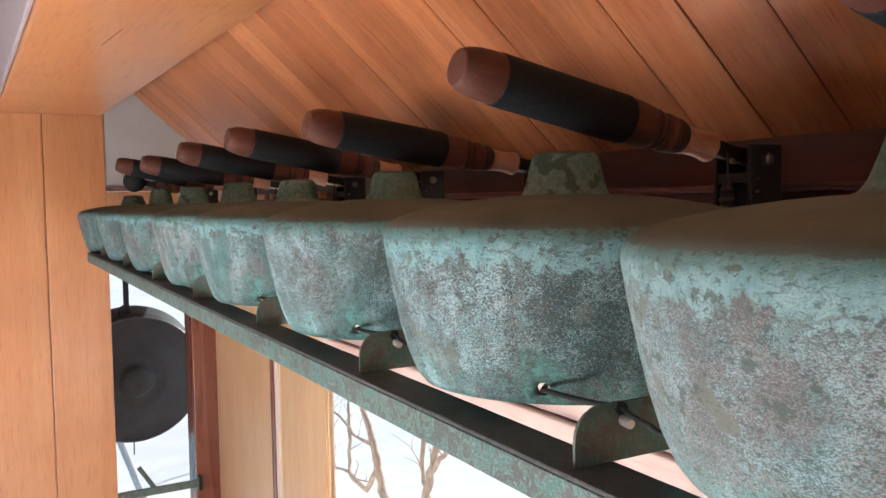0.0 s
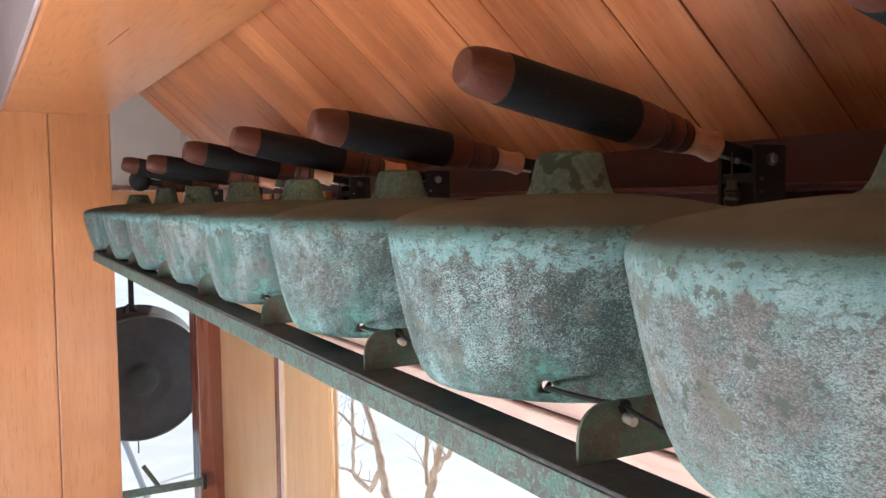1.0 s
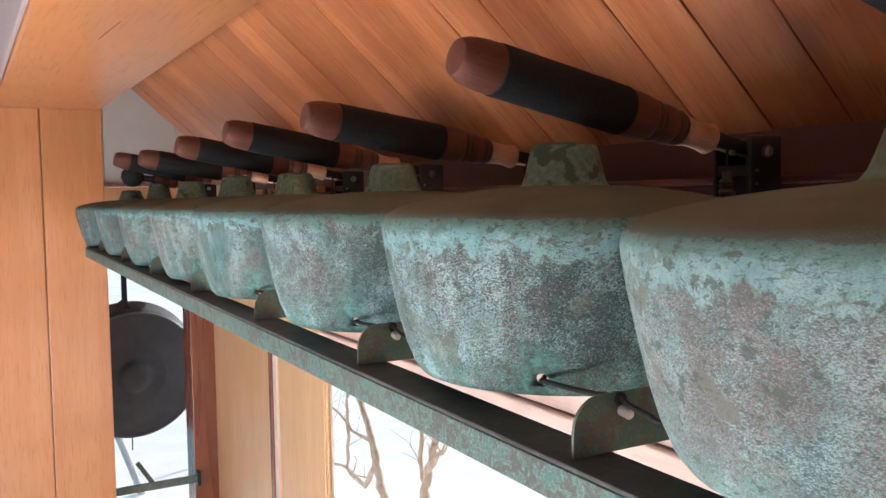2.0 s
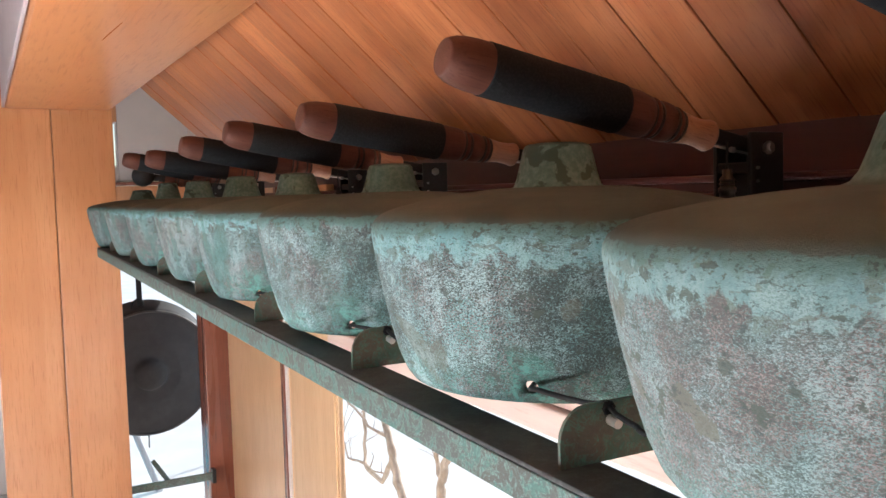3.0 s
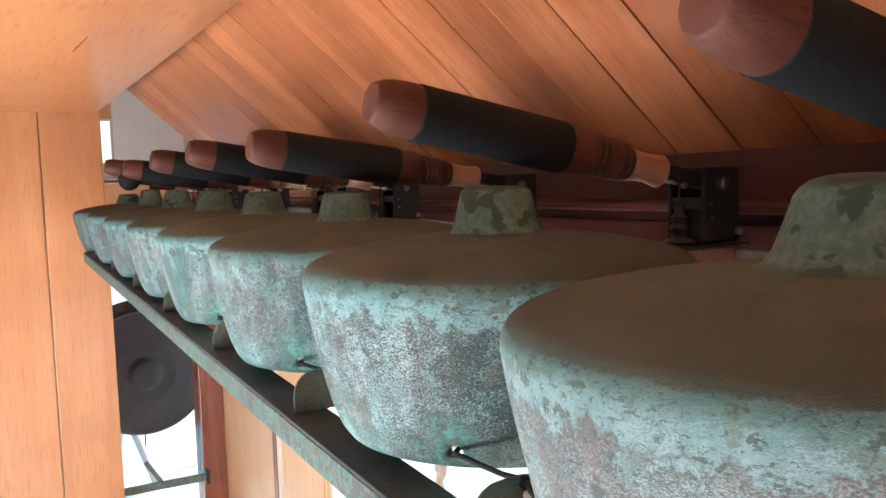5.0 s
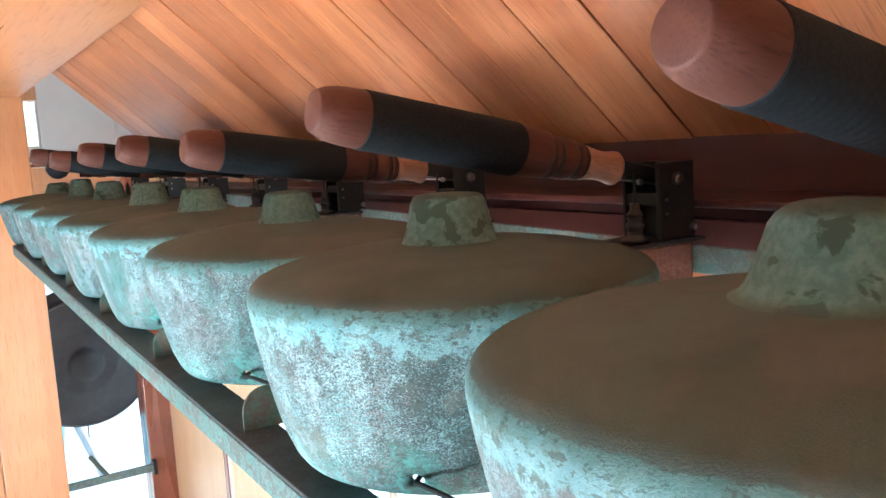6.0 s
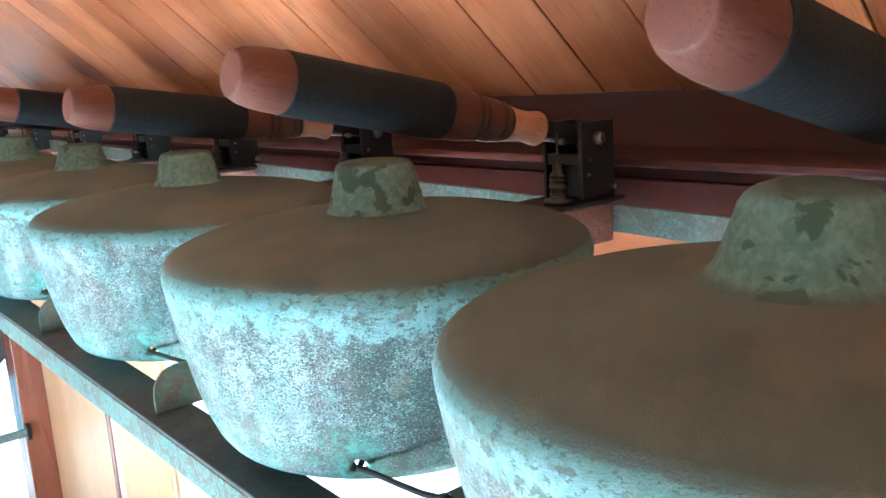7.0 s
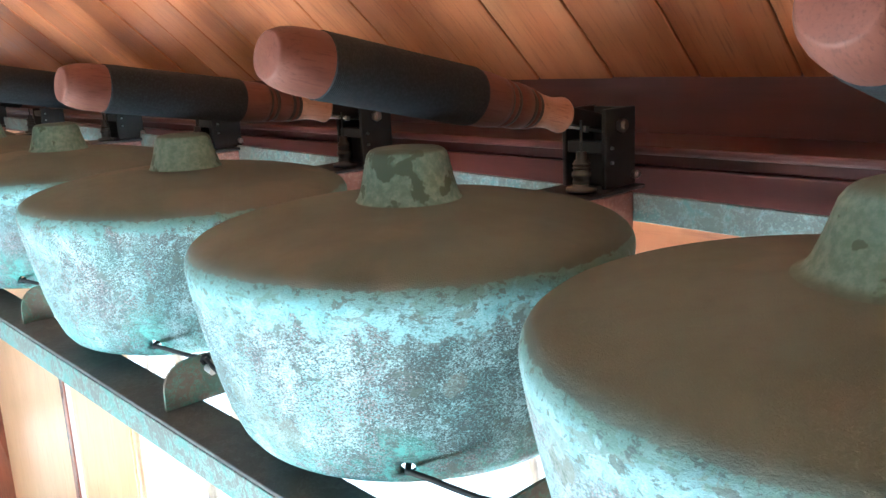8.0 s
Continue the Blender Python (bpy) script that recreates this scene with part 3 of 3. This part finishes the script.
for y in FIN_Y:
    bm = bmesh.new()
    out = [(0.376, 1.4032), (0.376, 1.42)]
    for i in range(6):
        a = math.pi - i * math.pi / 10
        out.append((0.400 + 0.024 * math.cos(a), 1.421 + 0.024 * math.sin(a)))
    out += [(0.630, 1.445), (0.654, 1.425), (0.654, 1.4032)]
    f = [bm.verts.new((x, y - 0.0015, z)) for x, z in out]
    g = [bm.verts.new((x, y + 0.0015, z)) for x, z in out]
    bm.faces.new(f)
    bm.faces.new(g[::-1])
    for i in range(len(out)):
        j = (i + 1) % len(out)
        bm.faces.new((f[i], g[i], g[j], f[j]))
    bmesh.ops.recalc_face_normals(bm, faces=bm.faces[:])
    up = 0.016 * (y - 0.65)
    bmesh.ops.translate(bm, verts=bm.verts[:], vec=(0, 0, up))
    fin = part("fin", bm, FIN, rack, "brown-green cross plate with rounded corner")
    stud = rod((0.4185, y - 0.011, 1.4305 + up), (0.4185, y + 0.012, 1.4335 + up), 0.0036, 12)
    part("stud", stud, GLINT_STEEL, fin, "steel stud, whitened for the window's reflection")

# arms that carry the rack from the wall
for y in (-0.3, 1.02, 2.146):
    part("arm", box((0.6655, y - 0.012, 1.365 + 0.016 * (y - 0.65)), (0.8995, y + 0.012, 1.393 + 0.016 * (y - 0.65)), 0.001), RAIL, rack)


def lashing(ya, ra, yb, rb, yf):
    """Black cord from the foot of one gong over the stud to the next."""
    d = math.sqrt(0.5)
    pa = Vector((GX - d * 0.1505 * ra / 0.176, ya + d * 0.1505 * ra / 0.176, RIM_Z + 0.0145 + foot_lift(ya)))
    pb = Vector((GX - d * 0.1505 * rb / 0.176, yb - d * 0.1505 * rb / 0.176, RIM_Z + 0.0145 + foot_lift(yb)))
    k = Vector((0.4165, yf, 1.4405 + 0.016 * (yf - 0.65)))
    ob = thing("cord", k, "black cord lashing the gongs to the rack stud", "cord", "gong lashings")
    inn = Vector((d * 0.014, d * 0.014, 0.0))
    pts = [pb + inn, pb - inn * 0.25, pb + Vector((-0.002, -0.008, 0.001))]
    pts += [pb.lerp(k, f) - Vector((0, 0, 0.001 * math.sin(math.pi * f))) for f in (0.25, 0.5, 0.75)]
    pts += [k + Vector((0, 0.004, 0.001)), k + Vector((0, -0.004, 0.001))]
    inn2 = Vector((d * 0.014, -d * 0.014, 0.0))
    pts += [k.lerp(pa, f) - Vector((0, 0, 0.001 * math.sin(math.pi * f))) for f in (0.25, 0.5, 0.75)]
    pts += [pa + Vector((-0.002, 0.008, 0.001)), pa - inn2 * 0.25, pa + inn2]
    part("line", tube([p - k for p in pts], 0.0021, 8), CORD, ob, smooth=True)
    knot = []
    for i in range(19):
        a = i * 2 * math.pi / 6
        knot.append(Vector((0.0036 * math.cos(a), -0.004 + 0.008 * i / 18, 0.0036 * math.sin(a))))
    part("knot", tube(knot, 0.0019, 7), CORD, ob, smooth=True)


for i in range(len(GONG_Y) - 1):
    lashing(GONG_Y[i], GONG_R[i], GONG_Y[i + 1], GONG_R[i + 1], FIN_Y[i + 1])

# rail behind the gongs that carries the strikers
ob = tagged(part("striker_rail", box((0.783, R0, 1.529), (0.788, 2.98, 1.557), 0.001, None, pose(0, 0.023, -0.0075, 0.86)), PALERAIL), "pale verdigris metal rail behind the gongs", "rail")
for y in (-0.4, 1.2, 2.7):
    part("bracket", box((0.7885, y - 0.015, 1.525 + 0.015 * y), (0.8995, y + 0.015, 1.539 + 0.015 * y), 0.001), PALERAIL, ob)

# ---- strikers ----
BUTT = Vector((0.737, 0, 1.637))


def make_striker(y, tip_z, dx=-0.014, ball=False):
    ob = thing("striker", (dx, y, 0), "motorised striker with a black rubber ball above a gong" if ball else "motorised wooden mallet wrapped in black cord above a gong", "mallet", "row of strikers")
    bracket = part("bracket", box((0.757, -0.026, 1.567), (0.806, -0.021, 1.643), 0.0012), BLACK, ob, "black metal striker bracket")
    part("cheek", box((0.757, 0.021, 1.567), (0.806, 0.026, 1.643), 0.0012), BLACK, bracket)
    part("web", box((0.775, -0.0205, 1.567), (0.801, 0.0205, 1.606), 0.001), BLACK, bracket)
    part("crosspiece", box((0.7585, -0.0205, 1.6005), (0.7745, 0.0205, 1.612), 0.001), BLACK, bracket)
    part("back_plate", box((0.8015, -0.0205, 1.6065), (0.8055, 0.0205, 1.642), 0.0006), BLACK, bracket)
    for bx, bz, br in ((0.780, 1.6265, 0.0068), (0.802, 1.577, 0.0042)):
        bolt = rod((bx, -0.0315, bz), (bx, -0.0262, bz), br, 6)
        rod((bx, -0.0335, bz), (bx, -0.0312, bz), br * 0.55, 10, bolt)
        part("bolt", bolt, STEEL, bracket, "bright steel bolt head")
    for bx, bz in ((0.7655, 1.606), (0.7655, 1.592)):
        part("screw", rod((bx, -0.0285, bz), (bx, -0.0262, bz), 0.0018, 8), STEEL, bracket)
    base = part("base_plate", box((0.686, -0.034, 1.5625), (0.812, 0.034, 1.5665), 0.001), BLACK, ob)
    part("support", box((0.700, -0.031, 1.522), (0.7965, 0.031, 1.562), 0.002), COPPER, base, "reddish copper support block")
    sol = part("solenoid", lathe([(0, 1.5668), (0.0145, 1.5668), (0.0150, 1.569), (0.0140, 1.5715), (0.0082, 1.5720), (0.0078, 1.581), (0.0092, 1.5815), (0.0092, 1.586), (0.0076, 1.5865), (0.0070, 1.597), (0.0052, 1.5975), (0.0050, 1.605), (0.0, 1.605)], 20), SOLENOID, ob, "dark steel electric solenoid", True)
    sol.location = (0.738, -0.012, 0)
    part("plunger", rod((0, 0, 1.605), (0, 0, 1.634), 0.0014, 10), BLACK, sol)
    for z in (1.576, 1.590, 1.594):
        part("ring", lathe([(0.0074, z - 0.0011), (0.0086, z - 0.0006), (0.0086, z + 0.0006), (0.0074, z + 0.0011)], 16), BLACK, sol, smooth=True)
    # lever and mallet about the pivot
    d = Vector((0.412, 0, tip_z)) - BUTT
    ang = math.atan2(d.z, -d.x)
    turn = Matrix.Translation(BUTT) @ Matrix.Rotation(ang, 4, 'Y') @ Matrix.Rotation(math.pi, 4, 'Z')
    L = 0.332
    if ball:
        bl = 0.205
        head = part("ball", lathe([(0, bl + 0.036), (0.012, bl + 0.034), (0.025, bl + 0.026), (0.034, bl + 0.012), (0.036, bl), (0.034, bl - 0.012), (0.025, bl - 0.026), (0.012, bl - 0.034), (0, bl - 0.0355)], 32, "x"), CORD, ob, "black rubber ball", True)
        wrap = part("shaft", lathe([(0, bl - 0.03), (0.011, bl - 0.03), (0.011, 0.10), (0, 0.10)], 24, "x"), CORD, ob, "", True)
    else:
        head = part("head", lathe([(0, L + 0.0006), (0.0155, L), (0.0167, L - 0.0006), (0.0176, L - 0.0022), (0.0207, L - 0.009), (0.0226, L - 0.018), (0.0236, L - 0.029), (0.0238, L - 0.041)], 40, "x"), MALLET, ob, "reddish turned wooden mallet end", True)
        wrap_prof = [(0.0238, L - 0.041), (0.0242, L - 0.0413)]
        x = L - 0.042
        while x > 0.138:
            wrap_prof += [(0.0246, x), (0.02445, x - 0.001)]
            x -= 0.002
        wrap_prof += [(0.0242, 0.137), (0.0230, 0.1365)]
        wrap = part("cord_wrapping", lathe(wrap_prof, 40, "x"), WRAP, ob, "tight black cord wrapping", True)
    grip = part("grip", lathe([(0.0230, 0.1368), (0.0234, 0.132), (0.0232, 0.118), (0.0222, 0.109), (0.0216, 0.1045), (0.0185, 0.1040)], 40, "x"), MALLET, ob, "reddish turned wooden grip", True)
    beads = ((0.0973, 0.0018, 0.0210), (0.0815, 0.0085, 0.0203), (0.0655, 0.0018, 0.0188))
    prof = [(0.0185, 0.1042)]
    for c, w, rr in beads:
        prof += [(rr - 0.0030, c + w + 0.0012), (rr - 0.0006, c + w * 0.8), (rr, c), (rr - 0.0006, c - w * 0.8), (rr - 0.0030, c - w - 0.0012)]
    collar = part("collar", lathe(prof + [(0.0150, 0.0585)], 40, "x"), MALLET, ob, "turned wooden beads with burnt grooves", True)
    prof = [(0.0150, 0.0586), (0.0168, 0.0572), (0.0152, 0.049), (0.0143, 0.040), (0.0142, 0.033), (0.0150, 0.025), (0.0164, 0.0185), (0.0166, 0.0162), (0.0156, 0.0145), (0, 0.0143)]
    neck = part("neck", lathe(prof, 40, "x"), TURNED, ob, "turned pale wooden neck", True)
    for gx, gr in ((0.1022, 0.0198), (0.0925, 0.0194), (0.0702, 0.0182), (0.0607, 0.0170)):
        part("groove", lathe([(gr - 0.003, gx - 0.0021), (gr, gx - 0.0016), (gr, gx + 0.0016), (gr - 0.003, gx + 0.0021)], 40, "x"), BURNT, collar, "burnt dark ring", True)
    lever = part("lever", box((-0.055, -0.008, -0.007), (0.0140, 0.008, 0.009), 0.0015), BLACK, ob)
    part("wire", rod((-0.040, 0.0095, -0.0085), (0.017, 0.0085, -0.0105), 0.0013, 8), STEEL, lever)
    part("clamp", box((-0.016, 0.0082, -0.0125), (-0.010, 0.0118, -0.0065), 0.0006), STEEL, lever)
    for o in (head, wrap, grip, collar, neck, lever):
        o.matrix_basis = turn
    return ob


TIPS = [1.716, 1.706, 1.687, 1.696, 1.696, 1.690, 1.706, 1.690]
for i, (y, tz) in enumerate(zip(GONG_Y, TIPS)):
    make_striker(y + (0.003 if i else -0.004), tz, ball=i == 7)

# ---- hanging gong beyond the post ----
hg = thing("hanging_gong", pose(0.692, 4.12, 0.776, 98, 0, 0), "large dark bronze gong hanging from a strap", "gong")
HR = 0.303
bm = lathe([(0, 0.030), (0.03, 0.029), (0.055, 0.025), (0.068, 0.017), (0.074, 0.004), (0.080, -0.004), (0.092, -0.008), (0.130, -0.004), (0.150, -0.005), (0.158, -0.009), (0.215, -0.008), (0.226, -0.013), (0.270, -0.012), (HR - 0.012, -0.014), (HR, -0.016), (HR + 0.004, -0.06), (HR + 0.015, -0.18), (HR + 0.009, -0.18), (HR - 0.006, -0.03), (0.27, -0.022), (0.1, -0.018), (0, 0.02)], 72)
part("disc", bm, IRON, hg, smooth=True)
part("lip", lathe([(HR - 0.008, -0.016), (HR - 0.003, -0.010), (HR + 0.002, -0.014), (HR + 0.001, -0.024), (HR - 0.006, -0.024)], 72, closed=True), LIP_HIGHLIGHT, hg, "lip round the face, lightened as an edge highlight", True)
part("strap", box((0.654, 4.176, 1.06), (0.679, 4.182, 1.43), 0.001), BLACK, hg).matrix_basis = hg.matrix_basis.inverted()
part("hook", tube([(-0.065, HR - 0.01, -0.09), (-0.06, HR + 0.03, -0.08), (-0.04, HR + 0.045, -0.08), (-0.015, HR + 0.03, -0.08), (-0.01, HR - 0.01, -0.09)], 0.005), BLACK, hg, smooth=True)
part("tie", rod((0, -HR + 0.01, -0.1), (0, -HR - 0.1, -0.1), 0.003, 8), BLACK, hg)

structure("gong_hanger", box((0.1, 4.16, 1.42), (1.139, 4.20, 1.46), 0.003), REDPOST, "dark wooden bar from which the gong hangs", "bar")
fr = thing("low_frame", (0, 0, 0), "pale verdigris metal bar frame beside the post", "frame")
part("bar", box((0.2, 3.46, 0.445), (0.812, 3.472, 0.475), 0.001), PALERAIL, fr)
part("flange", box((0.807, 3.455, 0.43), (0.822, 3.4895, 0.487), 0.002), BLACK, fr)
part("strut", box((-0.009, -0.004, 0), (0.009, 0.004, 0.115), 0.001, None, Matrix.Translation((0.64, 3.477, 0.462)) @ Matrix.Rotation(-0.55, 4, 'Y')), PALERAIL, fr)
part("leg", box((0.25, 3.4725, 0.0), (0.28, 3.49, 0.46), 0.001), PALERAIL, fr)
st = thing("easel_stand", (0, 0, 0), "slanted grey metal stand legs on the terrace", "stand")
part("leg", rod((0.66, 4.75, 0.46), (0.82, 4.8, -0.02), 0.02, 10), GREYPAINT, st)
part("leg", rod((0.655, 4.77, 0.46), (0.60, 4.95, -0.02), 0.02, 10), GREYPAINT, st)
part("cross", rod((0.60, 4.75, 0.46), (0.72, 4.75, 0.46), 0.018, 10), GREYPAINT, st)
pot = thing("blue_tub", (0.50, 4.8, -0.004), "light blue plastic tub on the terrace", "tub")
part("body", lathe([(0, 0.0), (0.11, 0.0), (0.125, 0.02), (0.14, 0.25), (0.142, 0.36), (0.135, 0.36), (0.12, 0.03), (0, 0.02)], 32), BLUE, pot, smooth=True)

# ---- bare garden trees outside the low window ----


def bare_tree(at, seed, radius, trunk_way, limbs):
    """A crooked leafless tree: trunk and limbs as (along, up) bends from its foot."""
    rnd = random.Random(seed)
    ob = thing("bare_tree", at, "small leafless garden tree with crooked pale limbs", "tree", "bare garden trees")
    twigs = bmesh.new()

    def bend(way, r0, r1, side):
        pts = []
        for i, ((a, z), (a2, z2)) in enumerate(zip(way, way[1:])):
            for k in range(3):
                f = k / 3
                g = 0 if k == 0 else 0.012
                pts.append(Vector((side * (i + f) + rnd.uniform(-g, g), a + (a2 - a) * f + rnd.uniform(-g, g), z + (z2 - z) * f)))
        pts.append(Vector((side * (len(way) - 1), way[-1][0], way[-1][1])))
        n = len(pts) - 1
        return pts, [(r0 + (r1 - r0) * i / n) * rnd.uniform(0.88, 1.15) for i in range(n + 1)]

    def twig(p, d, length, r, level):
        pts, rad = [p], [r]
        for i in range(4):
            d = (d + Vector((rnd.uniform(-1, 1), rnd.uniform(-1, 1), rnd.uniform(-0.5, 0.7))) * 0.35).normalized()
            p = p + d * length / 4
            pts.append(p)
            rad.append(r * (1 - 0.17 * (i + 1)))
        tube(pts, rad, 5, twigs)
        if level:
            for q in pts[1:]:
                if rnd.random() < 0.45:
                    twig(q, (d + Vector((rnd.uniform(-1, 1), rnd.uniform(-1, 1), rnd.uniform(-0.2, 0.8)))).normalized(), length * 0.6, r * 0.5, level - 1)

    pts, rad = bend(trunk_way, radius, radius * 0.55, 0.0)
    part("trunk", tube(pts, rad, 9), BARK, ob, smooth=True)
    ends = [(pts[-1], rad[-1], pts[-1] - pts[-3])]
    for way, r0, side in limbs:
        pts, rad = bend(way, r0, r0 * 0.5, side)
        part("limb", tube(pts, rad, 8), BARK, ob, smooth=True)
        ends.append((pts[-1], rad[-1], pts[-1] - pts[-3]))
        for i in range(2, len(pts) - 1, 3):
            d = Vector((rnd.uniform(-0.6, 0.6), rnd.uniform(-1, 1), rnd.uniform(0.1, 1))).normalized()
            twig(pts[i], d, rnd.uniform(0.12, 0.24), rad[i] * 0.35, 1)
    for p, r, d in ends:
        for k in range(2):
            e = (d.normalized() + Vector((rnd.uniform(-0.5, 0.5), rnd.uniform(-0.6, 0.6), 0.2))).normalized()
            twig(p, e, rnd.uniform(0.3, 0.5), r * 0.8, 2)
    part("crown", twigs, BARK, ob, "bare crooked twigs", True)
    return ob


bare_tree((2.35, 4.8, GROUND_Z), 4, 0.036,
          [(0.0, -0.02), (0.08, 0.4), (0.17, 0.65), (0.26, 0.78), (0.29, 0.88), (0.38, 1.03), (0.48, 1.15), (0.56, 1.23)],
          [([(0.28, 0.82), (0.49, 0.61), (0.81, 0.65), (0.80, 0.88), (0.85, 1.14)], 0.022, 0.01),
           ([(0.37, 0.96), (0.64, 0.97), (0.81, 1.06), (1.04, 1.14)], 0.012, -0.02),
           ([(0.80, 0.66), (1.12, 0.61), (1.27, 0.73)], 0.011, 0.015)])
bare_tree((2.35, 4.42, GROUND_Z), 8, 0.034,
          [(0.0, -0.02), (0.03, 0.4), (-0.02, 0.82), (-0.04, 0.89), (-0.12, 1.05), (-0.16, 1.16)],
          [([(-0.04, 0.88), (0.05, 1.0), (0.04, 1.15), (0.08, 1.3)], 0.018, 0.01),
           ([(-0.07, 0.95), (-0.21, 1.1), (-0.33, 1.17), (-0.4, 1.3)], 0.018, -0.02)])
bare_tree((3.4, 3.0, GROUND_Z), 15, 0.03,
          [(0.0, -0.02), (0.04, 0.45), (-0.03, 0.8), (0.03, 1.2)],
          [([(-0.02, 0.75), (0.2, 0.95), (0.3, 1.2)], 0.014, 0.02),
           ([(0.0, 0.95), (-0.22, 1.15), (-0.3, 1.4)], 0.013, -0.02)])
